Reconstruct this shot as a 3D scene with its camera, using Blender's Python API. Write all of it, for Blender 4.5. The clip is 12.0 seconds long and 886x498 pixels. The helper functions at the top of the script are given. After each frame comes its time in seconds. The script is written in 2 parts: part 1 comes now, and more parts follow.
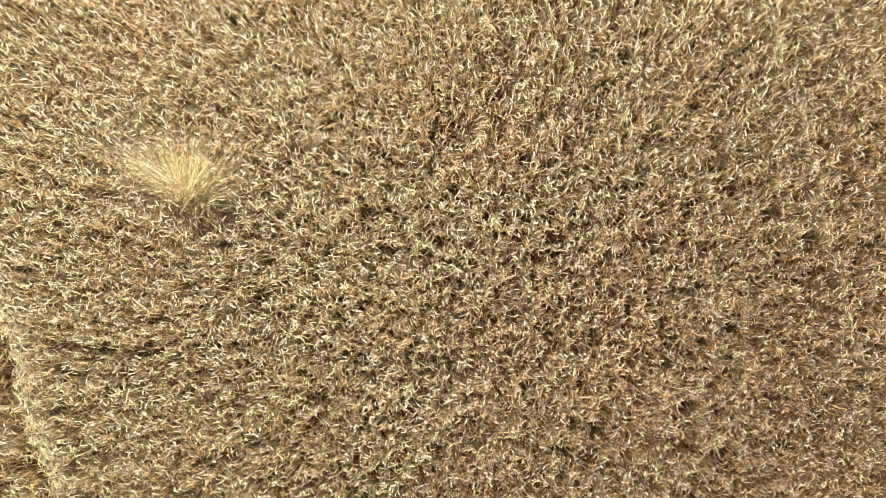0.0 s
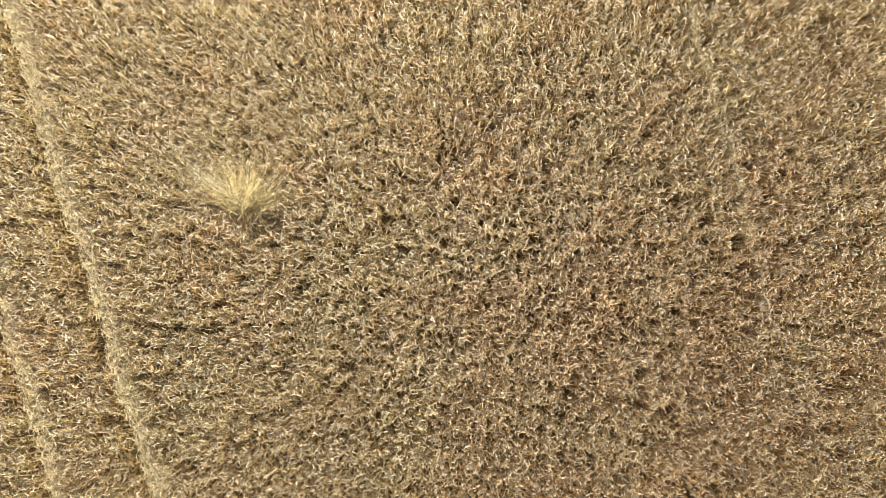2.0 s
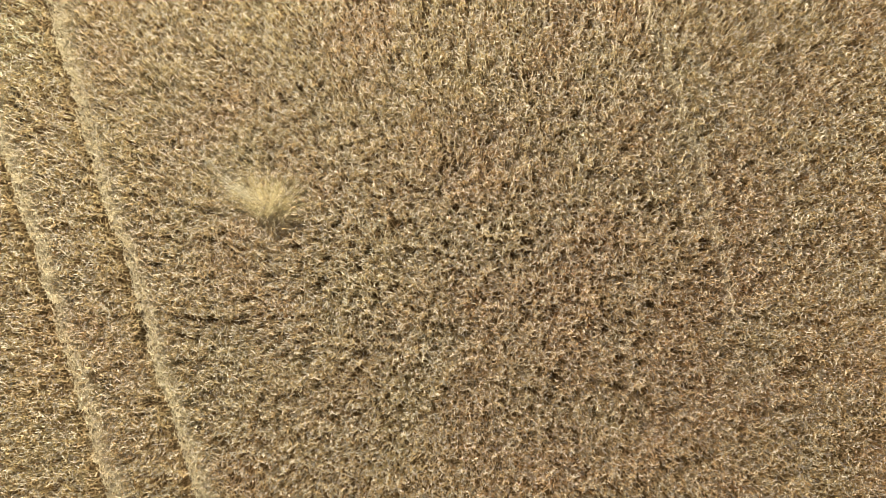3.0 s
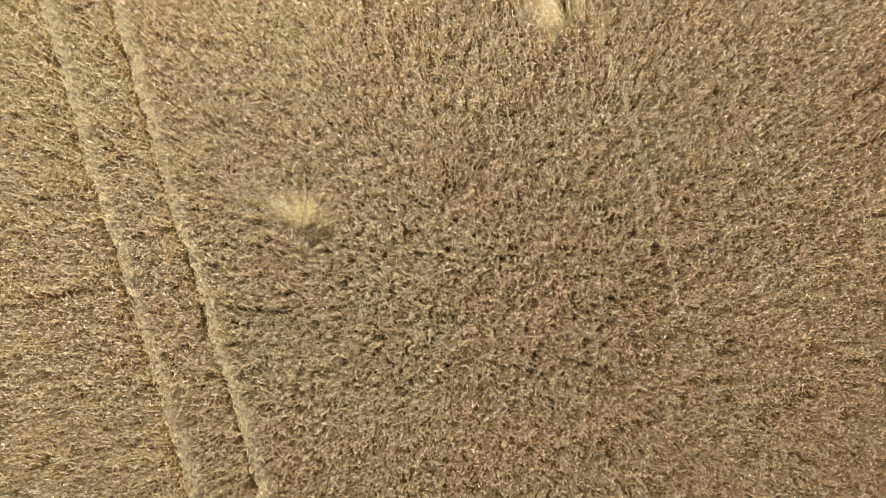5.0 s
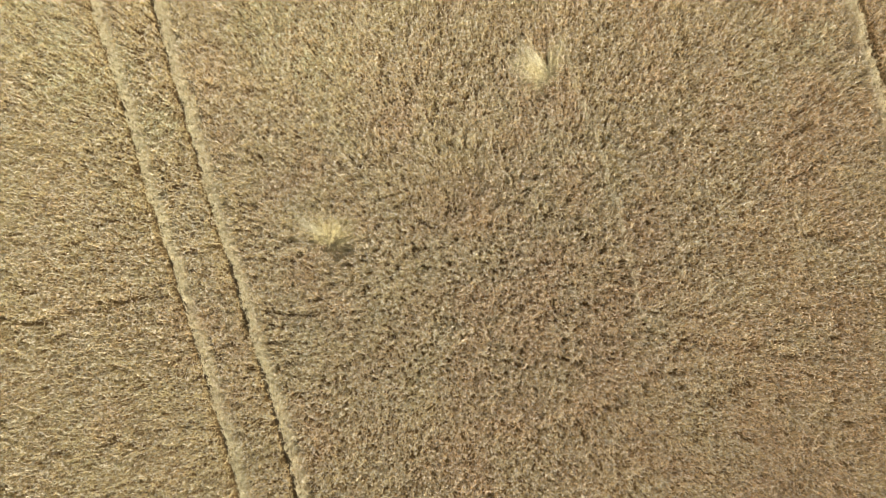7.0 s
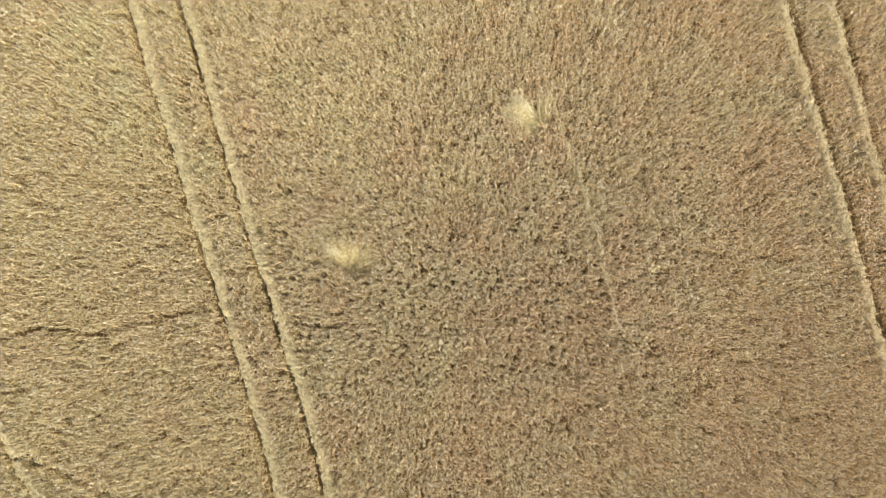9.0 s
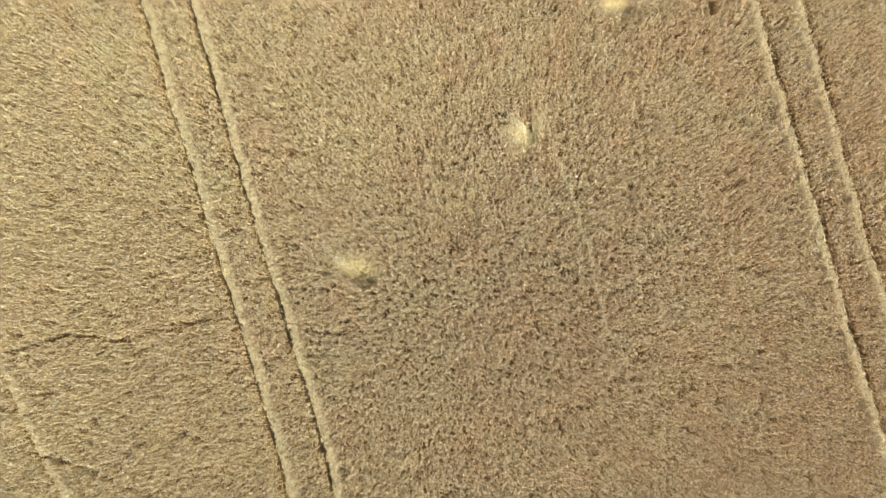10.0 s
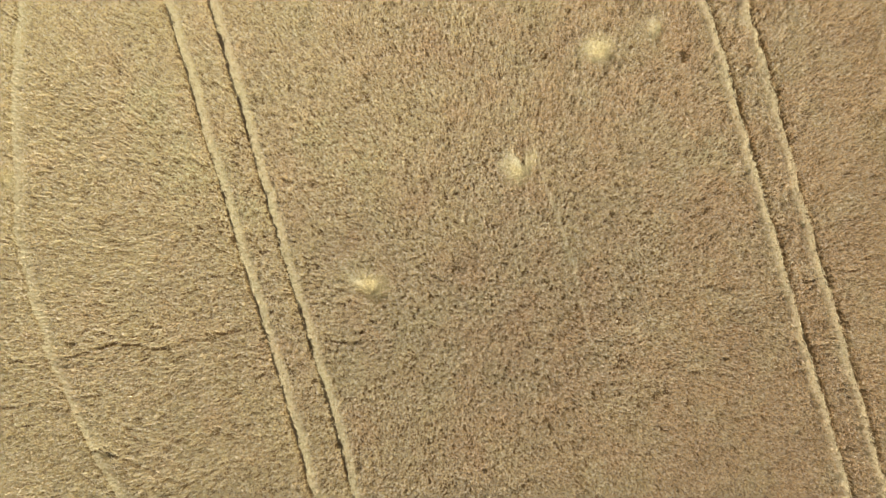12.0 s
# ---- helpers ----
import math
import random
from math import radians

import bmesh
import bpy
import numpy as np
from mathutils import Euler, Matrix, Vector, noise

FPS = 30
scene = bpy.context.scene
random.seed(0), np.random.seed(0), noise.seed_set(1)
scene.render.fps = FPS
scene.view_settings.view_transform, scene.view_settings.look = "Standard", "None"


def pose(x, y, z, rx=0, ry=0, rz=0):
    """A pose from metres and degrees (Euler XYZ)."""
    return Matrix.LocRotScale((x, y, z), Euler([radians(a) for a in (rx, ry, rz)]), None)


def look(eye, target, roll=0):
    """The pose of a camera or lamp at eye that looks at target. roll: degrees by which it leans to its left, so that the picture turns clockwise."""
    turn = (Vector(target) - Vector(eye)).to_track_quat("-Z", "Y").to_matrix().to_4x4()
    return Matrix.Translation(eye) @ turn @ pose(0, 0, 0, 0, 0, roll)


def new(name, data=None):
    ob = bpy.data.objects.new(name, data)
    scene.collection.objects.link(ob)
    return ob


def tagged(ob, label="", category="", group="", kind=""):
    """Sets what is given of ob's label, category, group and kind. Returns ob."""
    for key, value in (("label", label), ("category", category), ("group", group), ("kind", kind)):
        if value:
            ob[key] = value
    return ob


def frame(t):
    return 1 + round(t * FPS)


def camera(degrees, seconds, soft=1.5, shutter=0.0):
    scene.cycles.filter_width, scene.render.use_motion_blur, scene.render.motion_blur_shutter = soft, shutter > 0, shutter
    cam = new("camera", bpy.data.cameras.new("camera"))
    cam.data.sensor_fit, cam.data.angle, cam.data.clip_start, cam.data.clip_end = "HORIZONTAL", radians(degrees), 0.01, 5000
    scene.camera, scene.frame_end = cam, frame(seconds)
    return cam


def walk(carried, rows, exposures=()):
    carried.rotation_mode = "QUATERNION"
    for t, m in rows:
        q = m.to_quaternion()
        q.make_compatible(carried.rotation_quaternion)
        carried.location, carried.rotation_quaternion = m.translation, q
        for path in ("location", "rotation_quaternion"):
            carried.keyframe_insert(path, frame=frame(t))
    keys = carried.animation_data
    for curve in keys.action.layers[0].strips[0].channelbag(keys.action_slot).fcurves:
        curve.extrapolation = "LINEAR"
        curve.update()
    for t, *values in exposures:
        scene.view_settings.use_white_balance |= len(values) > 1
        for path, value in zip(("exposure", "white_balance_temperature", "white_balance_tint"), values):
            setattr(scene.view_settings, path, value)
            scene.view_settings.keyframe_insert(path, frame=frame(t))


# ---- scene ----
cam = camera(75.0, 12.0, soft=0.65)
# seconds, eye in metres, then the small turns of the gimbal from straight down, in degrees
PATH = [
    (0.0, -0.000, 0.000, 9.598, 0.207, 0.846, -0.000),
    (0.5, -0.019, 0.002, 10.105, 0.218, 0.861, 0.018),
    (1.0, -0.037, -0.003, 10.649, 0.202, 0.873, 0.049),
    (1.5, -0.049, -0.012, 11.260, 0.178, 0.807, 0.051),
    (2.0, -0.064, -0.012, 11.935, 0.179, 0.754, 0.005),
    (2.5, -0.083, -0.008, 12.663, 0.199, 0.706, -0.029),
    (3.0, -0.101, -0.007, 13.433, 0.180, 0.684, -0.044),
    (5.0, -0.151, 0.119, 16.593, 0.142, 0.617, -0.003),
    (5.5, -0.175, 0.205, 17.391, 0.097, 0.541, 0.016),
    (6.0, -0.206, 0.319, 18.190, 0.082, 0.484, 0.008),
    (6.5, -0.241, 0.456, 18.990, 0.095, 0.449, 0.018),
    (7.0, -0.277, 0.610, 19.785, 0.068, 0.388, 0.023),
    (9.0, -0.457, 1.423, 22.915, 0.047, 0.298, -0.077),
    (9.5, -0.486, 1.655, 23.717, 0.074, 0.280, -0.086),
    (10.0, -0.513, 1.891, 24.520, 0.109, 0.262, -0.087),
    (10.5, -0.538, 2.126, 25.324, 0.119, 0.258, -0.059),
    (11.0, -0.564, 2.356, 26.128, 0.102, 0.267, -0.010),
    (11.5, -0.592, 2.584, 26.929, 0.112, 0.280, 0.012),
    (12.0, -0.621, 2.809, 27.729, 0.089, 0.293, 0.013),
]
walk(cam, [(t, pose(x, y, z, rx, ry, rz)) for t, x, y, z, rx, ry, rz in PATH], exposures=[(0.0, 1.08, 6300, -1), (3.0, 0.86, 6300, -2), (5.5, 0.80, 6300, -3), (7.0, 0.95, 6050, -7), (9.5, 1.13, 6050, -7), (12.0, 1.12, 6200, -7)])

# ---- world and sun ----
SUN_FROM = Vector((0.66, -0.92, 0.70)).normalized()
world = bpy.data.worlds.new("sky")
scene.world = world
world.use_nodes = True
wn = world.node_tree.nodes
sky = wn.new("ShaderNodeTexSky")
sky.sky_type = "NISHITA"
sky.sun_disc = False
sky.sun_elevation = math.asin(SUN_FROM.z)
sky.sun_rotation = math.atan2(SUN_FROM.x, SUN_FROM.y)
sky.air_density, sky.dust_density, sky.ozone_density = 0.4, 8.0, 0.3
world.node_tree.links.new(sky.outputs["Color"], wn["Background"].inputs["Color"])
wn["Background"].inputs["Strength"].default_value = 0.15
sun_data = bpy.data.lights.new("sun", "SUN")
sun_data.energy, sun_data.angle, sun_data.color = 3.8, radians(0.6), (1.0, 0.94, 0.85)
sun = new("sun", sun_data)
sun.matrix_world = look(SUN_FROM * 60, (0, 0, 0))


# ---- materials ----
def shader(name, rough, spec=0.3):
    mat = bpy.data.materials.new(name)
    mat.use_nodes = True
    nt = mat.node_tree
    bsdf = nt.nodes["Principled BSDF"]
    bsdf.inputs["Roughness"].default_value = rough
    bsdf.inputs["Specular IOR Level"].default_value = spec
    return mat, nt, bsdf


def ramp(nt, fac, stops):
    node = nt.nodes.new("ShaderNodeValToRGB")
    els = node.color_ramp.elements
    while len(els) < len(stops):
        els.new(0.5)
    for el, (at, col) in zip(els, stops):
        el.position, el.color = at, (*col, 1)
    nt.links.new(fac, node.inputs["Fac"])
    return node.outputs["Color"]


def noise_at(nt, size, detail=2.0):
    geo = nt.nodes.new("ShaderNodeNewGeometry")
    tex = nt.nodes.new("ShaderNodeTexNoise")
    tex.inputs["Scale"].default_value = 1.0 / size
    tex.inputs["Detail"].default_value = detail
    nt.links.new(geo.outputs["Position"], tex.inputs["Vector"])
    return tex.outputs["Fac"]


def mixed(nt, fac, a, b, kind="MIX"):
    node = nt.nodes.new("ShaderNodeMix")
    node.data_type, node.blend_type = "RGBA", kind
    if isinstance(fac, float):
        node.inputs["Factor"].default_value = fac
    else:
        nt.links.new(fac, node.inputs["Factor"])
    nt.links.new(a, node.inputs[6])
    nt.links.new(b, node.inputs[7])
    return node.outputs[2]


def straw_material(name, tones, patch, strength, rough=0.6, spec=0.3, fine=0.009, thin=0.0):
    """Dry plant: every blade its own tone, over patches of ripeness some metres wide and a fine grain."""
    mat, nt, bsdf = shader(name, rough, spec)
    geo = nt.nodes.new("ShaderNodeNewGeometry")
    own = nt.nodes.new("ShaderNodeMath")            # part the blade's own tone, part that of the plant it belongs to
    own.operation = "MULTIPLY_ADD"
    own.inputs[1].default_value = 0.28
    nt.links.new(geo.outputs["Random Per Island"], own.inputs[0])
    plant = nt.nodes.new("ShaderNodeMapRange")
    plant.inputs["From Min"].default_value, plant.inputs["From Max"].default_value = 0.38, 0.62
    plant.inputs["To Max"].default_value = 0.72
    nt.links.new(noise_at(nt, 0.12, 1.0), plant.inputs["Value"])
    nt.links.new(plant.outputs["Result"], own.inputs[2])
    base = ramp(nt, own.outputs[0], tones)
    split = nt.nodes.new("ShaderNodeSeparateXYZ")
    nt.links.new(geo.outputs["Position"], split.inputs[0])
    drift = nt.nodes.new("ShaderNodeMath")          # the patch tone shifts with x, redder in the crop towards +x
    drift.operation = "MULTIPLY_ADD"
    drift.inputs[1].default_value = 0.009
    nt.links.new(split.outputs["X"], drift.inputs[0])
    nt.links.new(noise_at(nt, 1.9, 4.0), drift.inputs[2])
    wide = ramp(nt, drift.outputs[0], patch)
    col = mixed(nt, strength, base, wide, "MULTIPLY")
    grain = ramp(nt, noise_at(nt, fine, 1.0), [(0.3, (0.66, 0.64, 0.60)), (0.65, (1, 1, 1))])
    col = mixed(nt, 0.8, col, grain, "MULTIPLY")
    nt.links.new(col, bsdf.inputs["Base Color"])
    if thin:                                        # dry blades let some light through
        glow = nt.nodes.new("ShaderNodeBsdfTranslucent")
        nt.links.new(col, glow.inputs["Color"])
        both = nt.nodes.new("ShaderNodeMixShader")
        both.inputs[0].default_value = thin
        nt.links.new(bsdf.outputs[0], both.inputs[1])
        nt.links.new(glow.outputs[0], both.inputs[2])
        nt.links.new(both.outputs[0], nt.nodes["Material Output"].inputs["Surface"])
    return mat


RIPENESS = [(0.32, (0.96, 1.0, 0.86)), (0.45, (1.0, 1.0, 0.93)), (0.55, (1.0, 0.94, 0.86)), (0.66, (1.0, 0.83, 0.72))]
ear_mat = straw_material("wheat_ear", [(0.1, (0.275, 0.21, 0.132)), (0.5, (0.44, 0.354, 0.246)), (0.9, (0.56, 0.468, 0.352))], RIPENESS, 0.3, 0.75, 0.08, thin=0.12)
green_ear_mat = straw_material("unripe_ear", [(0.12, (0.28, 0.245, 0.14)), (0.5, (0.42, 0.365, 0.225)), (0.9, (0.56, 0.50, 0.345))], RIPENESS, 0.3, 0.75, 0.08)
stem_mat = straw_material("wheat_stem", [(0.0, (0.38, 0.275, 0.125)), (0.5, (0.50, 0.38, 0.195)), (1.0, (0.60, 0.48, 0.275))], RIPENESS, 0.4, 0.65, 0.15, thin=0.2)
leaf_mat = straw_material("wheat_leaf", [(0.0, (0.37, 0.24, 0.11)), (0.5, (0.50, 0.35, 0.175)), (1.0, (0.60, 0.445, 0.25))], RIPENESS, 0.55, 0.7, thin=0.35)
late_mat = straw_material("late_straw", [(0.0, (0.45, 0.35, 0.205)), (0.5, (0.53, 0.425, 0.26)), (1.0, (0.595, 0.49, 0.315))], RIPENESS, 0.2, 0.7, 0.1, thin=0.2)
gold_mat = straw_material("golden_straw", [(0.0, (0.37, 0.27, 0.125)), (0.5, (0.57, 0.44, 0.215)), (1.0, (0.69, 0.565, 0.32))],
                          [(0.3, (0.92, 0.9, 0.8)), (0.7, (1, 1, 1))], 0.8, 0.45)
pale_mat = straw_material("pale_straw", [(0.0, (0.48, 0.38, 0.22)), (1.0, (0.70, 0.60, 0.41))],
                          [(0.3, (0.9, 0.9, 0.85)), (0.7, (1, 1, 1))], 0.8, 0.5)


def soil_material(name, dark, light, scale):
    mat, nt, bsdf = shader(name, 0.95, 0.1)
    col = ramp(nt, noise_at(nt, scale, 8.0), [(0.3, dark), (0.7, light)])
    wide = ramp(nt, noise_at(nt, 3.0, 3.0), [(0.35, (0.8, 0.8, 0.8)), (0.65, (1, 1, 1))])
    nt.links.new(mixed(nt, 1.0, col, wide, "MULTIPLY"), bsdf.inputs["Base Color"])
    bump = nt.nodes.new("ShaderNodeBump")
    bump.inputs["Strength"].default_value, bump.inputs["Distance"].default_value = 0.8, 0.02
    nt.links.new(noise_at(nt, scale * 0.5, 6.0), bump.inputs["Height"])
    nt.links.new(bump.outputs["Normal"], bsdf.inputs["Normal"])
    return mat


soil_mat = soil_material("littered_soil", (0.10, 0.06, 0.025), (0.26, 0.165, 0.075), 0.06)
rut_mat = soil_material("packed_soil", (0.09, 0.062, 0.034), (0.17, 0.12, 0.068), 0.05)
far_mat = soil_material("distant_canopy", (0.065, 0.046, 0.023), (0.25, 0.188, 0.105), 0.13)

# ---- plan of the field ----
# wheel tracks: x at y = 0, and how far x runs per metre of y
TRACKS = [(-7.43, -0.296), (-9.42, -0.303), (15.86, -0.288), (17.61, -0.2855)]
X0, X1, Y0, Y1 = -22.2, 21.2, -9.7, 15.4       # stalk by stalk
NX, NY = 7.4, 4.1                               # half extents of the fully modelled middle
PATCHES = [  # lodged patches: x, y, half width, half depth
    (-4.10, 1.08, 0.68, 0.50), (2.92, 6.54, 0.64, 0.54), (6.62, 12.10, 0.62, 0.50), (9.30, 13.10, 0.36, 0.36), (-21.35, 6.0, 0.4, 0.55)]
HOLES = [(-3.85, 0.58, 0.48, 0.24), (10.55, 11.95, 0.24, 0.42), (7.15, 11.80, 0.18, 0.22), (-3.36, 1.28, 0.16, 0.14), (-5.42, 0.84, 0.34, 0.10)]
FOLDS = [  # partings of the canopy: strength and way points
    (0.38, [(-22.6, -2.5), (-19.9, -2.64), (-16.2, -1.68), (-13.6, -1.89), (-12.8, -1.49), (-10.9, -1.15), (-9.9, -0.96), (-8.9, -1.2)]),
    (0.15, [(-8.9, -1.2), (-5.2, -1.7), (-2.8, -1.45), (-0.6, -1.69), (2.8, -1.6), (4.6, -1.21), (8.0, -1.6), (14.0, -1.2)]),
    (0.42, [(-19.0, -6.2), (-17.0, -6.8), (-14.5, -7.6), (-12.8, -8.3), (-10.5, -7.2), (-8.6, -7.6)]),
    (0.36, [(-22.6, -5.0), (-20.0, -4.4), (-17.6, -5.0)]),
    (0.22, [(0.5, -2.7), (4.0, -3.0), (8.5, -2.6), (13.5, -3.1)]),
    (0.2, [(9.0, 1.2), (13.0, 0.8), (17.0, 1.4), (21.6, 1.0)]),
    (0.12, [(3.0, -5.2), (8.0, -5.6), (14.0, -5.1), (20.0, -5.6)]),
]
CURVE_TRACK = [(-20.75, 16.0), (-20.9, 11.4), (-20.95, 7.9), (-20.8, 3.9), (-20.2, 0.75), (-19.4, -1.9), (-18.0, -5.07), (-16.8, -7.45), (-15.2, -10.2)]
UNRIPE = [(-4.4, 6.8, 1.3), (-6.3, 8.0, 1.2), (-12.6, 6.8, 1.6), (-9.8, 5.2, 1.0), (-14.5, 9.5, 1.5), (11.5, 7.5, 0.9)]  # greener spots: x, y, radius
DRILL_MISS = [(3.7, 7.3), (4.02, 6.31), (4.94, 3.41), (5.99, -0.55), (6.3, -1.7)]

rng = np.random.default_rng(7)


def lattice(x, y, size, seed):
    """Smooth value noise, -1 to 1, vectorised."""
    u, v = x / size + 1000, y / size + 1000
    i, j = np.floor(u).astype(np.int64), np.floor(v).astype(np.int64)
    fu, fv = u - i, v - j
    fu, fv = fu * fu * (3 - 2 * fu), fv * fv * (3 - 2 * fv)

    def at(a, b):
        h = (a * 374761393 + b * 668265263 + seed * 974634777) & 0x7FFFFFFF
        h = ((h ^ (h >> 13)) * 1274126177) & 0x7FFFFFFF
        return ((h ^ (h >> 16)) & 0xFFFF) / 32767.5 - 1
    return ((at(i, j) * (1 - fu) + at(i + 1, j) * fu) * (1 - fv) + (at(i, j + 1) * (1 - fu) + at(i + 1, j + 1) * fu) * fv)


def smooth(a, b, v):
    t = np.clip((v - a) / (b - a), 0, 1)
    return t * t * (3 - 2 * t)


def from_line(x, y, points):
    """Distance from a line of way points, with its sign, and the normal there."""
    best = np.full(x.shape, 1e9)
    side, nx, ny = np.zeros_like(x), np.zeros_like(x), np.zeros_like(x)
    for (ax, ay), (bx, by) in zip(points[:-1], points[1:]):
        dx, dy = bx - ax, by - ay
        ln = math.hypot(dx, dy)
        t = np.clip(((x - ax) * dx + (y - ay) * dy) / ln ** 2, 0, 1)
        d = np.hypot(x - ax - t * dx, y - ay - t * dy)
        m = d < best
        best[m] = d[m]
        side[m] = np.sign((x - ax) * -dy + (y - ay) * dx)[m]
        nx[m], ny[m] = -dy / ln, dx / ln
    return best, side, nx, ny


def plan(x, y):
    """Which stalks stand, how high, and how they lean."""
    keep = np.ones(x.shape, bool)
    height = 0.74 + 0.03 * lattice(x, y, 2.7, 1) + 0.025 * lattice(x, y, 0.8, 2) + 0.03 * lattice(x, y, 0.22, 3)
    lx = -0.07 + 0.10 * lattice(x, y, 3.0, 4) + 0.12 * lattice(x, y, 0.9, 5) + 0.075 * lattice(x, y, 0.22, 6)
    ly = 0.10 + 0.10 * lattice(x, y, 3.0, 7) + 0.12 * lattice(x, y, 0.9, 8) + 0.075 * lattice(x, y, 0.22, 9)
    dip = smooth(0.45, 0.8, lattice(x, y, 0.42, 10)) * smooth(-0.3, 0.5, lattice(x, y, 4.0, 11))
    height -= 0.04 * dip
    thin = rng.random(x.shape) < 0.68 * smooth(0.3, 0.75, lattice(x, y, 0.17, 33))      # thin spots a hand wide
    near_track = np.zeros_like(x)
    lanes = []
    for a, b in TRACKS:
        c = 1 / math.hypot(1, b)
        d = (x - a - b * y) * c + 0.035 * lattice(x * 0 + a, y, 2.6, 12) + 0.01 * lattice(x * 0 + a, y, 0.5, 13)
        lanes.append((np.abs(d), np.sign(d), c, -b * c, 0.195, 1.0, 1 if a < 0 else -1, 0.15))
    d, s, nx, ny = from_line(x + 0.1 * lattice(x, y, 1.2, 14), y, CURVE_TRACK)
    lanes.append((d, s, nx, ny, 0.11, 0.8, 1, 0.17))
    d, s, nx, ny = from_line(x + 0.06 * lattice(x, y, 0.7, 15), y, DRILL_MISS)
    lanes.append((d, s, nx, ny, 0.03, 0.34, -1, 0.10))
    for d, s, nx, ny, half, amount, soft_side, band in lanes:
        edge = d - half - 0.008 * lattice(x, y, 0.3, 16)
        keep &= edge > 0
        f = np.exp(-(np.clip(edge, 0, 9) / band) ** 2) * amount * np.where(s == soft_side, 1.0, 0.12)
        near_track = np.maximum(near_track, f * (amount > 0.3))
        lx -= s * nx * 0.25 * f
        ly -= s * ny * 0.25 * f
        height -= 0.02 * f
    for strength, pts in FOLDS:
        d, s, nx, ny = from_line(x, y + 0.16 * lattice(x, y, 1.1, 17) + 0.07 * lattice(x, y, 0.35, 18), pts)
        live = strength * (0.45 + 0.55 * smooth(-0.4, 0.5, lattice(x, y, 1.2, 19)))
        keep &= ~((d < 0.09 * live) & (rng.random(x.shape) < 0.9))
        f = np.exp(-d / 0.16) * live
        lx += s * nx * 0.32 * f
        ly += s * ny * 0.32 * f
        height -= 0.14 * f
    for cx, cy, w, h in PATCHES + HOLES:
        ux, uy = (x - cx) / w, (y - cy) / h
        r = np.hypot(ux, uy) + 0.22 * lattice(x, y, 0.3, 20)
        keep &= r > 0.92
        f = np.exp(-np.clip(r - 0.92, 0, 9) * 3.0)
        a = rng.uniform(0, 2 * math.pi, x.shape)
        lx += 0.16 * f * np.cos(a)
        ly += 0.16 * f * np.sin(a)
        height -= 0.05 * f
    keep &= ~(thin & (near_track < 0.2))
    return keep, height, lx, ly, near_track


# ---- meshes ----
class Pile:
    """Gathers vertices and faces of many alike pieces for one mesh."""

    def __init__(self):
        self.co, self.loops, self.sizes, self.count = [], [], [], 0

    def add(self, verts, faces):
        """verts: pieces x corners x 3; faces: corner numbers of one piece."""
        n, k = verts.shape[:2]
        self.co.append(verts.reshape(-1, 3).astype(np.float32))
        flat = np.array([i for f in faces for i in f], np.int64)
        self.loops.append((np.arange(n)[:, None] * k + flat[None] + self.count).ravel())
        self.sizes.append(np.tile(np.array([len(f) for f in faces]), n))
        self.count += n * k

    def build(self, name, mat, parent=None, rounded=False):
        co, loops, sizes = np.concatenate(self.co), np.concatenate(self.loops), np.concatenate(self.sizes)
        me = bpy.data.meshes.new(name)
        me.vertices.add(len(co))
        me.vertices.foreach_set("co", co.ravel())
        me.loops.add(len(loops))
        me.loops.foreach_set("vertex_index", loops.astype(np.int32))
        me.polygons.add(len(sizes))
        me.polygons.foreach_set("loop_start", (np.cumsum(sizes) - sizes).astype(np.int32))
        me.update(calc_edges=True)
        if rounded:
            me.shade_smooth()
        me.materials.append(mat)
        ob = new(name, me)
        ob.parent = parent
        return ob


def unit(v):
    return v / np.maximum(np.linalg.norm(v, axis=-1, keepdims=True), 1e-9)


def ring(centre, along, radius, turn):
    """Three corners round a point of a stalk."""
    helper = np.where(np.abs(along[:, 2:3]) > 0.8, np.array([[1.0, 0, 0]]), np.array([[0, 0, 1.0]]))
    a = unit(np.cross(along, helper))
    b = np.cross(along, a)
    out = []
    for k in range(3):
        t = turn + k * 2 * math.pi / 3
        out.append(centre + radius * (a * np.cos(t)[:, None] + b * np.sin(t)[:, None]))
    return np.stack(out, 1)


TUBE = [(0, 1, 4, 3), (1, 2, 5, 4), (2, 0, 3, 5)]
HUSK = [(0, 1, 2), (1, 3, 4, 2), (3, 5, 4)]
BOWED = [(0, 1, 2), (0, 2, 3), (1, 4, 5, 2), (2, 5, 6, 3), (4, 7, 5), (5, 7, 6)]


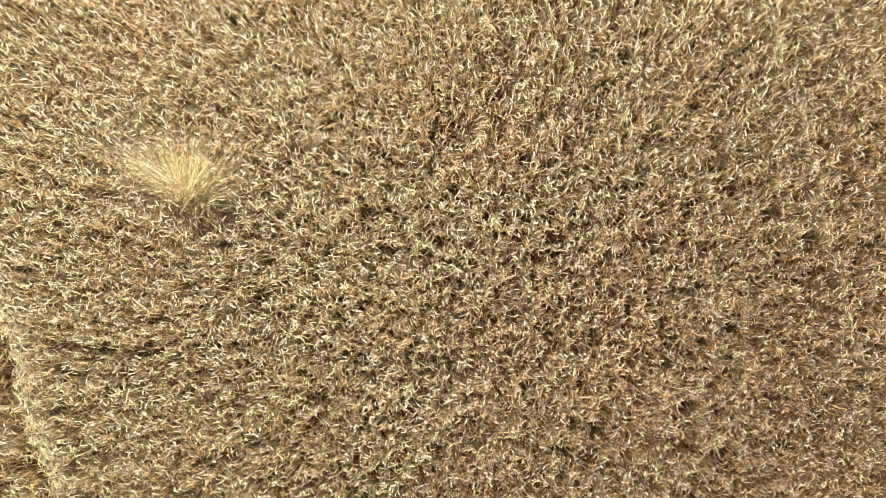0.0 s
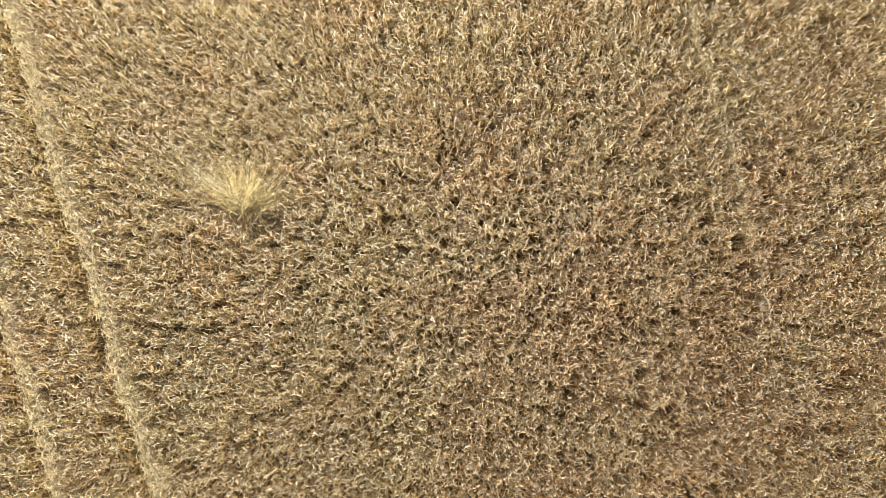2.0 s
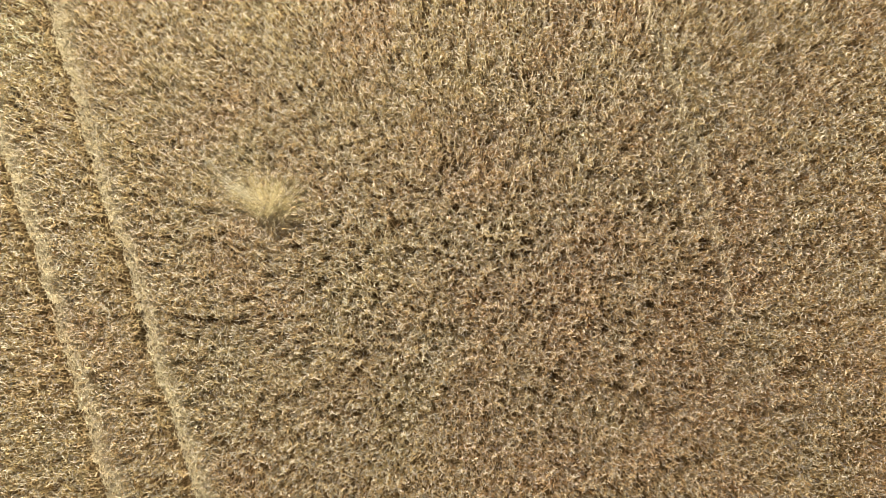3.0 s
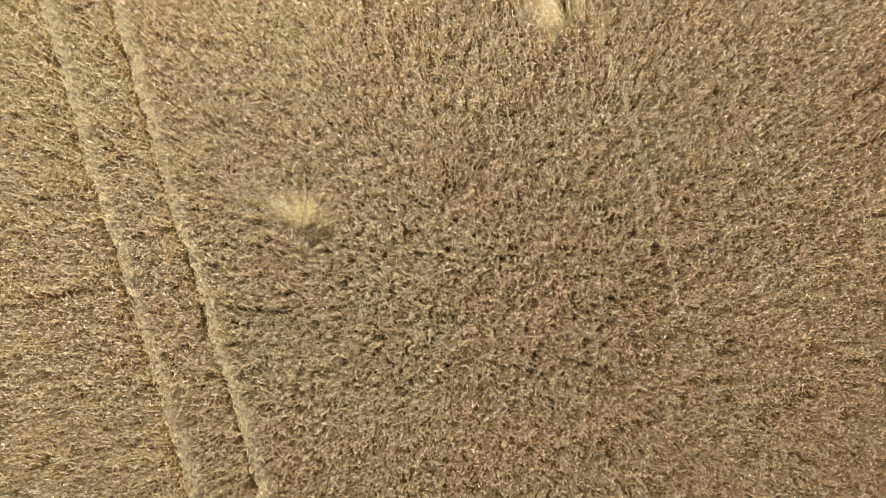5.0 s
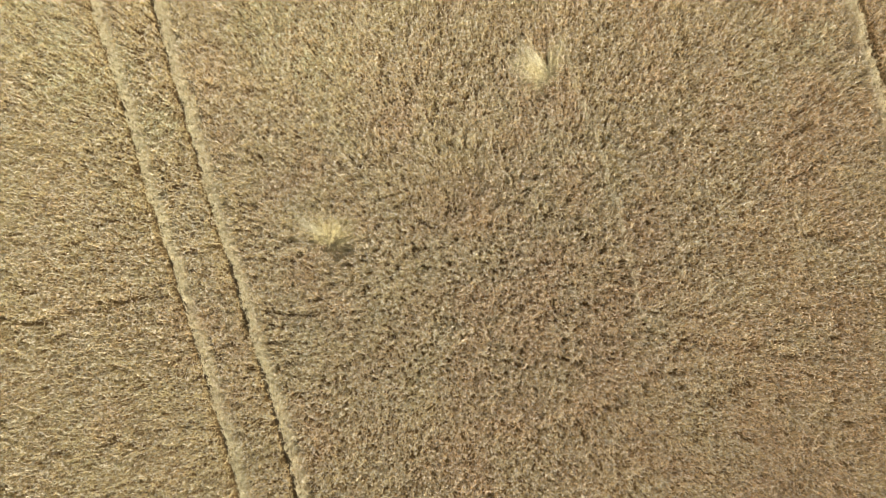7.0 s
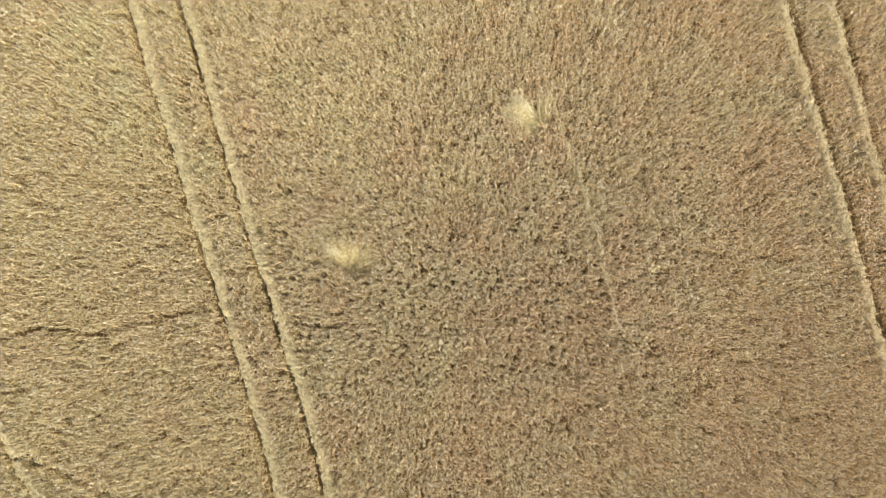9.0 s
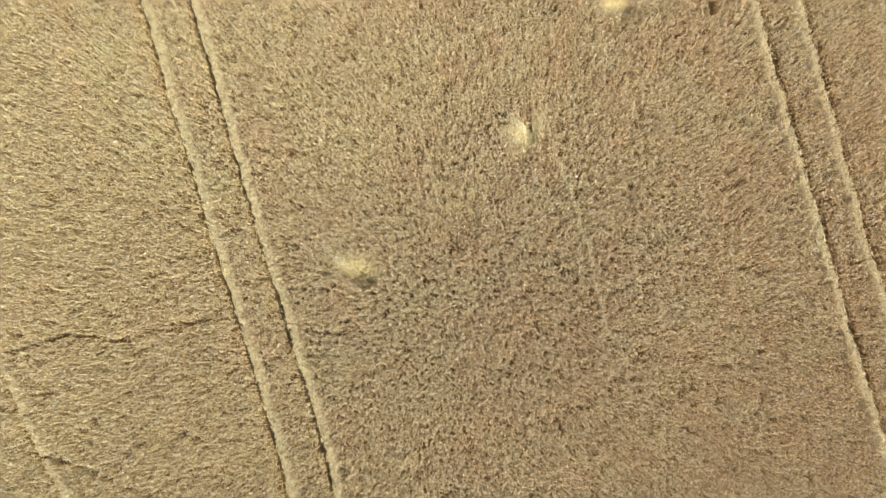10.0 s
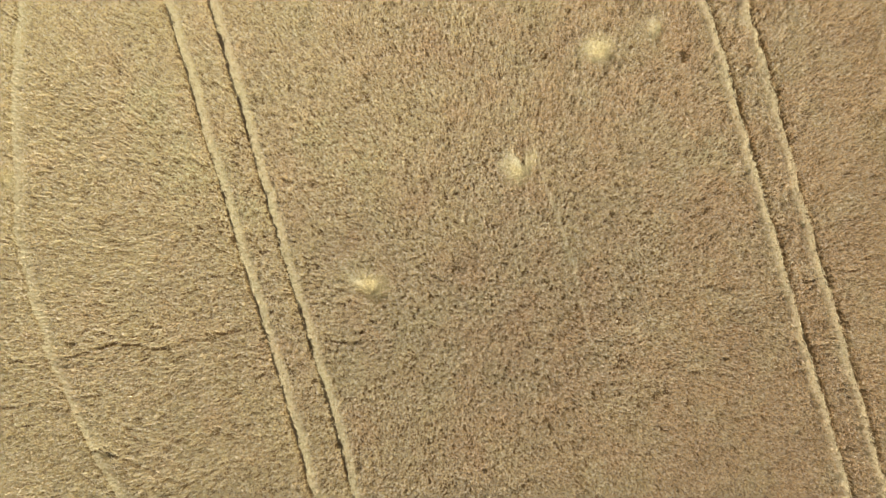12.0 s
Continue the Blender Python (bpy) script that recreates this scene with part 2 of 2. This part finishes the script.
def ears_on(pile, top, along, length, width, fine, nod=1.0, az=None):
    """Nodding ears: they leave the stalk along its line and bow over to one side."""
    n = len(top)
    az = rng.uniform(0, 2 * math.pi, n) if az is None else az
    drop = rng.normal(0.12, 0.4, n)
    over = unit(np.stack([np.cos(az), np.sin(az), drop], 1))
    turn = rng.uniform(0, 2 * math.pi, n)
    w, ln = width[:, None], length[:, None]
    d1, d2, d3 = (unit(along * (1 - f * nod) + over * f * nod) for f in (0.35, 0.75, 1.0))
    d3 = unit(d3 + rng.normal(0, 0.24, (n, 3)) - np.array([[0, 0, 0.15]]))
    p1 = top + d1 * ln * 0.30
    p2 = p1 + d2 * ln * 0.42
    p3 = p2 + d3 * ln * 0.28
    flank = unit(np.cross(d2, np.array([[0, 0, 1.0]])) + 1e-6)
    crest = np.cross(flank, d2)
    roll = rng.normal(0, 0.45, n)[:, None]
    flank, crest = flank * np.cos(roll) + crest * np.sin(roll), crest * np.cos(roll) - flank * np.sin(roll)
    a, b = p1 - d1 * ln * 0.17, p2 + d3 * ln * 0.14
    if fine:
        v = np.stack([top, a - flank * w * 0.46, a + crest * w * 0.25, a + flank * w * 0.46,
                      b - flank * w * 0.44, b + crest * w * 0.23, b + flank * w * 0.44, p3], 1)
        pile.add(v, BOWED)
    else:
        tilt = crest * w * 0.24
        v = np.stack([top, a - flank * w * 0.46 + tilt, a + flank * w * 0.46 - tilt, b - flank * w * 0.44 - tilt, b + flank * w * 0.44 + tilt, p3], 1)
        pile.add(v, HUSK)


def drape(pile, top, run, width):
    """Blades that lie over at the height of the ears, mostly along the track beside them."""
    n = len(top)
    out = unit(np.stack([rng.normal(run[0], 0.5, n), rng.normal(run[1], 0.5, n), rng.normal(-0.1, 0.15, n)], 1))
    out *= np.where(rng.random(n) < 0.5, -1, 1)[:, None] * np.array([[1, 1, 0]]) + np.array([[0, 0, 1]])
    side = unit(np.cross(out, np.array([[0, 0, 1.0]])) + np.stack([np.zeros(n), np.zeros(n), rng.normal(0, 0.35, n)], 1)) * width / 2
    ln = rng.uniform(0.12, 0.24, n)[:, None]
    start = top - np.array([[0, 0, 0.02]]) - out * ln * 0.3
    mid = start + out * ln * 0.55 + np.array([[0, 0, 0.015]])
    pile.add(np.stack([start, mid - side, mid + side, start + out * ln - np.array([[0, 0, 0.02]])], 1), [(0, 1, 2), (1, 3, 2)])


def leaves_on(pile, root, top, width):
    n = len(root)
    f = rng.uniform(0.45, 0.92, n)[:, None]
    start = root + (top - root) * f
    az = rng.uniform(0, 2 * math.pi, n)
    out = np.stack([np.cos(az), np.sin(az), np.zeros(n)], 1)
    side = np.stack([-np.sin(az), np.cos(az), rng.normal(0, 0.4, n)], 1) * (width / 2)
    ln = rng.uniform(0.10, 0.24, n)[:, None]
    rise = rng.normal(0.25, 0.35, n)[:, None] * np.array([[0, 0, 1.0]])
    mid = start + (out + rise) * ln * 0.5
    tip = mid + (out - np.abs(rise) - np.array([[0, 0, 0.5]])) * ln * 0.5
    pile.add(np.stack([start - side, start + side, (mid + tip) / 2], 1), [(0, 1, 2)])


# ---- ground ----
def sheet(name, half, z, mat):
    bm = bmesh.new()
    bmesh.ops.create_grid(bm, x_segments=8, y_segments=8, size=half)
    me = bpy.data.meshes.new(name)
    bm.to_mesh(me)
    bm.free()
    me.materials.append(mat)
    ob = new(name, me)
    ob.location.z = z
    return ob


tagged(sheet("ground", 1500, 0.0, soil_mat), "dry brown crumbly soil under a ripe wheat field", "ground", kind="structure")


def wheel_track(points):
    """A packed rut: a ribbon of soil with low shoulders and two sunken tyre lines."""
    profile = [(-0.30, 0.005), (-0.24, 0.035), (-0.16, 0.022), (-0.10, 0.006), (0.0, 0.012), (0.10, 0.006), (0.16, 0.022), (0.24, 0.035), (0.30, 0.005)]
    bm = bmesh.new()
    rows = []
    for i, (px, py) in enumerate(points):
        qx, qy = points[min(i + 1, len(points) - 1)]
        ox, oy = points[max(i - 1, 0)]
        ln = math.hypot(qx - ox, qy - oy)
        nx, ny = (qy - oy) / ln, -(qx - ox) / ln
        rows.append([bm.verts.new((px + nx * u, py + ny * u, h + 0.008 + rng.uniform(-0.004, 0.006))) for u, h in profile])
    for a, b in zip(rows[:-1], rows[1:]):
        for k in range(len(profile) - 1):
            bm.faces.new((a[k], a[k + 1], b[k + 1], b[k]))
    bmesh.ops.recalc_face_normals(bm, faces=bm.faces)
    me = bpy.data.meshes.new("wheel_track")
    bm.to_mesh(me)
    bm.free()
    me.shade_smooth()
    me.materials.append(rut_mat)
    return tagged(new("wheel_track", me), "narrow packed-soil tractor wheel track between walls of ripe wheat", "wheel track",
                  group="wheel tracks through the wheat", kind="structure")


for a, b in TRACKS:
    wheel_track([(a + b * y, y) for y in np.arange(-45, 50, 0.35)])
wheel_track([(np.interp(y, [p[1] for p in CURVE_TRACK[::-1]], [p[0] for p in CURVE_TRACK[::-1]]), y) for y in np.arange(-10, 16, 0.35)])

# ---- the standing wheat ----
wheat = tagged(new("wheat_field"), "ripe straw-coloured standing wheat with nodding pale ears", "wheat", kind="stuff")
# plants stand some 10 cm apart; the stalks of one nod much the same way
SPACING, STALKS = 0.092, 3


def sown(step, stray=0.36):
    """Evenly sown places over the whole stretch, each a little out of line."""
    gx, gy = np.meshgrid(np.arange(X0, X1, step), np.arange(Y0, Y1, step))
    gx = gx + (np.arange(gx.shape[0]) % 2)[:, None] * step * 0.5
    gx, gy = gx.ravel(), gy.ravel()
    return gx + rng.uniform(-stray, stray, len(gx)) * step, gy + rng.uniform(-stray, stray, len(gy)) * step


def in_middle(x, y):
    return 1 - np.maximum(smooth(NX - 2.2, NX + 2.2, np.abs(x + 0.2) + 0.5 * lattice(x, y, 1.0, 30)),
                          smooth(NY - 1.6, NY + 1.6, np.abs(y - 0.2) + 0.5 * lattice(x, y, 1.0, 31)))


px, py = sown(SPACING)
detailed = rng.random(len(px)) < in_middle(px, py)
plant_lean = np.repeat(rng.normal(0, 0.06, (len(px), 2)), STALKS, 0)
plant_rise = np.repeat(rng.normal(0, 0.038, len(px)), STALKS)
facing = np.repeat(rng.uniform(0, 2 * math.pi, len(px)), STALKS)
fine = np.repeat(detailed, STALKS)
x, y = np.repeat(px, STALKS), np.repeat(py, STALKS)
x, y = x + rng.normal(0, 0.027, len(x)), y + rng.normal(0, 0.027, len(y))
# late stalks fill in along the tracks
qx, qy = sown(0.05, 0.6)
late_only = plan(qx, qy)[4] > 0.3
qx, qy = qx[late_only], qy[late_only]
k = len(qx)
x, y, fine = np.concatenate([x, qx]), np.concatenate([y, qy]), np.concatenate([fine, rng.random(k) < in_middle(qx, qy)])
plant_lean = np.concatenate([plant_lean, np.zeros((k, 2))])
plant_rise, facing = np.concatenate([plant_rise, np.zeros(k)]), np.concatenate([facing, rng.uniform(0, 6.28, k)])
keep, height, lx, ly, edge = plan(x, y)
x, y, fine, height, lx, ly, edge, plant_lean, plant_rise, facing = (
    a[keep] for a in (x, y, fine, height, lx, ly, edge, plant_lean, plant_rise, facing))
n = len(x)
height = np.clip(height + plant_rise + rng.normal(0, 0.025, n), 0.3, 1.0)
wild = 1 - 0.6 * edge
lx, ly = lx + (plant_lean[:, 0] + rng.normal(0, 0.04, n)) * wild, ly + (plant_lean[:, 1] + rng.normal(0, 0.04, n)) * wild
root = np.stack([x, y, np.full(n, -0.01)], 1)
along = unit(np.stack([lx, ly, np.ones(n)], 1))
top = root + along * height[:, None]
length = rng.normal(0.12, 0.016, n)
width = rng.normal(0.016, 0.002, n)
turn = rng.uniform(0, 2 * math.pi, n)
bare = rng.random(n) < 0.93 * smooth(0.2, 0.5, edge)      # late stalks along the tracks carry few ears
unripe = rng.random(n) < 0.6 * np.max([np.exp(-((x - a) ** 2 + (y - b) ** 2) / r ** 2 - 0.6 * lattice(x, y, 0.5, 32)) for a, b, r in UNRIPE], axis=0)
stems, ears, leaves, greens, unripe_ears = Pile(), Pile(), Pile(), Pile(), Pile()
for m, is_fine in ((fine, True), (~fine, False)):
    for e, pile in ((m & ~bare & ~unripe, ears), (m & ~bare & unripe, unripe_ears)):
        ears_on(pile, top[e], along[e], length[e], width[e], is_fine, 1.0, facing[e] + rng.normal(0, 0.9, e.sum()))
    for k in range(3 if is_fine else 1):
        leaves_on(leaves, root[m], top[m], 0.022 if is_fine else 0.04)
    late = m & (edge >= 0.25)
    for some, pile in ((m & (edge < 0.25), stems), (late, greens)):
        if is_fine:
            pile.add(np.concatenate([ring(root[some], along[some], 0.0032, turn[some]), ring(top[some] + along[some] * 0.01, along[some], 0.0034, turn[some])], 1), TUBE)
        else:
            side = np.stack([np.cos(turn[some]), np.sin(turn[some]), np.zeros(some.sum())], 1) * 0.0042
            tip = top[some] + along[some] * 0.01
            pile.add(np.stack([tip - side, tip + side, root[some]], 1), [(0, 1, 2)])
    for k in range(4):
        leaves_on(greens, root[late], top[late], 0.016)
    for k in range(2):
        drape(greens, top[late], (-0.28, 0.96), 0.016)
tagged(stems.build("stems", stem_mat, wheat), "dry straw-yellow stalks", kind="stuff")
tagged(leaves.build("leaves", leaf_mat, wheat), "withered brown leaf blades", kind="stuff")
tagged(greens.build("late_stalks", late_mat, wheat), "pale greenish late stalks leaning into the wheel tracks", kind="stuff")
tagged(ears.build("ears", ear_mat, wheat, True), "pale cream nodding ears", kind="stuff")
tagged(unripe_ears.build("unripe_ears", green_ear_mat, wheat, True), "ears still tinged with green", kind="stuff")


# ---- wheat beyond ----
def distant_wheat():
    near = np.arange(-34, 34.01, 0.5)
    far = 34 * 1.22 ** np.arange(1, 19)
    line = np.concatenate([-far[::-1], near, far])
    gx, gy = np.meshgrid(line, line + 3.0, indexing="ij")
    z = 0.64 + 0.04 * lattice(gx, gy, 3.1, 40) + 0.06 * lattice(gx, gy, 0.9, 41) + 0.05 * lattice(gx, gy, 0.5, 42)
    z -= 0.5 * np.max([np.clip(1 - np.abs(gx - a - b * gy) / 0.45, 0, 1) for a, b in TRACKS], axis=0)
    co = np.stack([gx, gy, z], -1)
    nx, ny = gx.shape
    idx = np.arange(nx * ny).reshape(nx, ny)
    q = np.stack([idx[:-1, :-1], idx[1:, :-1], idx[1:, 1:], idx[:-1, 1:]], -1).reshape(-1, 4)
    c = co.reshape(-1, 3)[q].mean(1)
    out = ~((c[:, 0] > X0) & (c[:, 0] < X1) & (c[:, 1] > Y0) & (c[:, 1] < Y1))
    me = bpy.data.meshes.new("distant_wheat")
    me.from_pydata(co.reshape(-1, 3).tolist(), [], q[out].tolist())
    me.materials.append(far_mat)
    me.shade_smooth()
    return tagged(new("distant_wheat", me), "ripe wheat canopy stretching on over the field", "wheat", kind="stuff")


distant_wheat()


# ---- lodged patches ----
def straws(pile, centre, spread, count, heading, fan, reach, lift, thick=0.0036):
    """Stalks that rise from a clump and lie over in a fan. heading and fan in degrees."""
    cx, cy = centre
    ax, ay = rng.normal(cx, spread[0], count), rng.normal(cy, spread[1], count)
    az = np.radians(rng.normal(heading, fan, count))
    ln = np.clip(rng.normal(reach, reach * 0.22, count), 0.2, 1.3)
    up = np.clip(rng.normal(lift, 0.10, count), 0.06, 0.75)
    p0 = np.stack([ax, ay, np.zeros(count)], 1)
    out = np.stack([np.cos(az), np.sin(az), np.zeros(count)], 1)
    p1 = p0 + out * (ln * 0.42)[:, None] + np.stack([np.zeros(count), np.zeros(count), up * 0.8], 1)
    p2 = p0 + out * ln[:, None] + np.stack([rng.normal(0, 0.05, count), rng.normal(0, 0.05, count), up * rng.uniform(0.75, 1.2, count)], 1)
    turn = rng.uniform(0, 6.28, count)
    d = unit(p2 - p1)
    v = np.concatenate([ring(p0, unit(p1 - p0), thick, turn), ring(p1, unit(p2 - p0), thick, turn), ring(p2, d, thick * 0.6, turn)], 1)
    pile.add(v, TUBE + [tuple(i + 3 for i in f) for f in TUBE])
    return p2, d


def lodged_patch(label, centre, fans, pale=(), singles=24):
    """A flattened clump of golden straw; fans: offset, spread, count, heading, fan, reach, lift."""
    base = new("lodged_straw_patch")
    base.location = (centre[0], centre[1], 0)
    tagged(base, label, "straw patch", group="flattened patches in the wheat")
    gold, heads, light, dull = Pile(), Pile(), Pile(), Pile()
    for f in fans:
        tip, d = straws(dull if f[6] < 0.40 else gold, f[0], f[1], *f[2:])
        some = rng.random(len(tip)) < 0.35
        ears_on(heads, tip[some], d[some], rng.normal(0.09, 0.01, some.sum()), np.full(some.sum(), 0.014), False, 0.6)
    tagged(gold.build("flattened_straw", gold_mat, base), kind="stuff")
    tagged(heads.build("bent_wheat", ear_mat, base, True), "pale bent ears", kind="stuff")
    if dull.co:
        tagged(dull.build("trodden_straw", leaf_mat, base), "brown trodden stalks", kind="stuff")
    for k in range(singles):
        f = fans[k % len(fans)]
        one = Pile()
        straws(one, f[0], f[1], 1, f[3], f[4] * 1.2, f[5] * 1.05, f[6] + 0.06, 0.0048)
        one.build("straw", pale_mat if k % 3 else gold_mat, base)
    if pale:
        for f in pale:
            straws(light, f[0], f[1], *f[2:])
        tagged(light.build("pale_wisp", pale_mat, base), "bleached wisp of long stalks", kind="stuff")
    return base


lodged_patch("golden flattened straw clump fanned out in standing wheat", (-4.24, 0.94), [
    ((0.00, -0.18), (0.10, 0.10), 190, 98, 15, 0.92, 0.56),
    ((0.04, -0.16), (0.10, 0.10), 220, 60, 15, 0.98, 0.54),
    ((0.08, -0.06), (0.12, 0.10), 260, 22, 16, 0.95, 0.54),
    ((-0.04, -0.06), (0.08, 0.08), 130, 150, 10, 0.80, 0.50),
    ((0.16, 0.14), (0.20, 0.18), 480, 60, 120, 0.46, 0.50),
    ((0.42, -0.22), (0.20, 0.10), 300, 20, 50, 0.46, 0.24),
    ((0.36, -0.20), (0.20, 0.12), 420, -40, 40, 0.44, 0.36),
    ((-0.02, -0.26), (0.12, 0.10), 330, -112, 26, 0.44, 0.38),
    ((-0.30, -0.06), (0.16, 0.06), 110, 178, 9, 0.80, 0.36),
    ((0.10, 0.00), (0.18, 0.15), 160, 20, 110, 0.72, 0.58),
], [((-0.10, 0.04), (0.08, 0.06), 170, 141, 6, 0.92, 0.66)], 80)
lodged_patch("golden straw clump swept over to one side among standing wheat", (3.12, 6.36), [
    ((0.10, -0.08), (0.14, 0.12), 420, 172, 13, 1.05, 0.50),
    ((0.02, 0.04), (0.13, 0.10), 360, 156, 8, 1.28, 0.56),
    ((0.16, 0.02), (0.08, 0.12), 280, 84, 8, 0.95, 0.62),
    ((0.14, -0.18), (0.15, 0.08), 260, 188, 16, 0.85, 0.44),
    ((0.16, -0.22), (0.20, 0.08), 260, -80, 50, 0.35, 0.34),
    ((-0.16, 0.02), (0.25, 0.18), 300, 170, 70, 0.45, 0.44),
], [((-0.04, 0.18), (0.07, 0.09), 170, 137, 6, 1.15, 0.62), ((-0.15, 0.1), (0.15, 0.12), 110, 162, 9, 1.1, 0.58)], 50)
lodged_patch("yellow bushy patch of flattened straw in wheat", (6.62, 12.10), [
    ((0.18, -0.28), (0.16, 0.12), 280, 112, 12, 1.02, 0.62),
    ((0.20, -0.22), (0.16, 0.12), 330, 146, 12, 1.16, 0.60),
    ((0.18, -0.18), (0.16, 0.12), 280, 172, 12, 1.02, 0.55),
    ((0.12, -0.20), (0.16, 0.12), 200, 68, 12, 0.90, 0.58),
    ((0.50, -0.12), (0.20, 0.14), 420, 30, 60, 0.46, 0.385),
    ((0.10, -0.10), (0.26, 0.18), 260, 175, 60, 0.50, 0.44),
], [((0.1, -0.05), (0.14, 0.10), 110, 150, 20, 0.95, 0.66)], 30)
lodged_patch("small faint straw patch half hidden in wheat", (9.30, 13.10), [
    ((0.0, -0.25), (0.12, 0.12), 240, 96, 16, 0.80, 0.52),
    ((0.35, -0.25), (0.16, 0.10), 280, 40, 60, 0.40, 0.385),
], [((-0.05, -0.1), (0.08, 0.08), 70, 110, 10, 0.8, 0.6)])
lodged_patch("yellowed straw patch beside a curved wheel track", (-21.35, 6.0), [
    ((0.05, -0.1), (0.22, 0.26), 560, 90, 80, 0.5, 0.5),
])
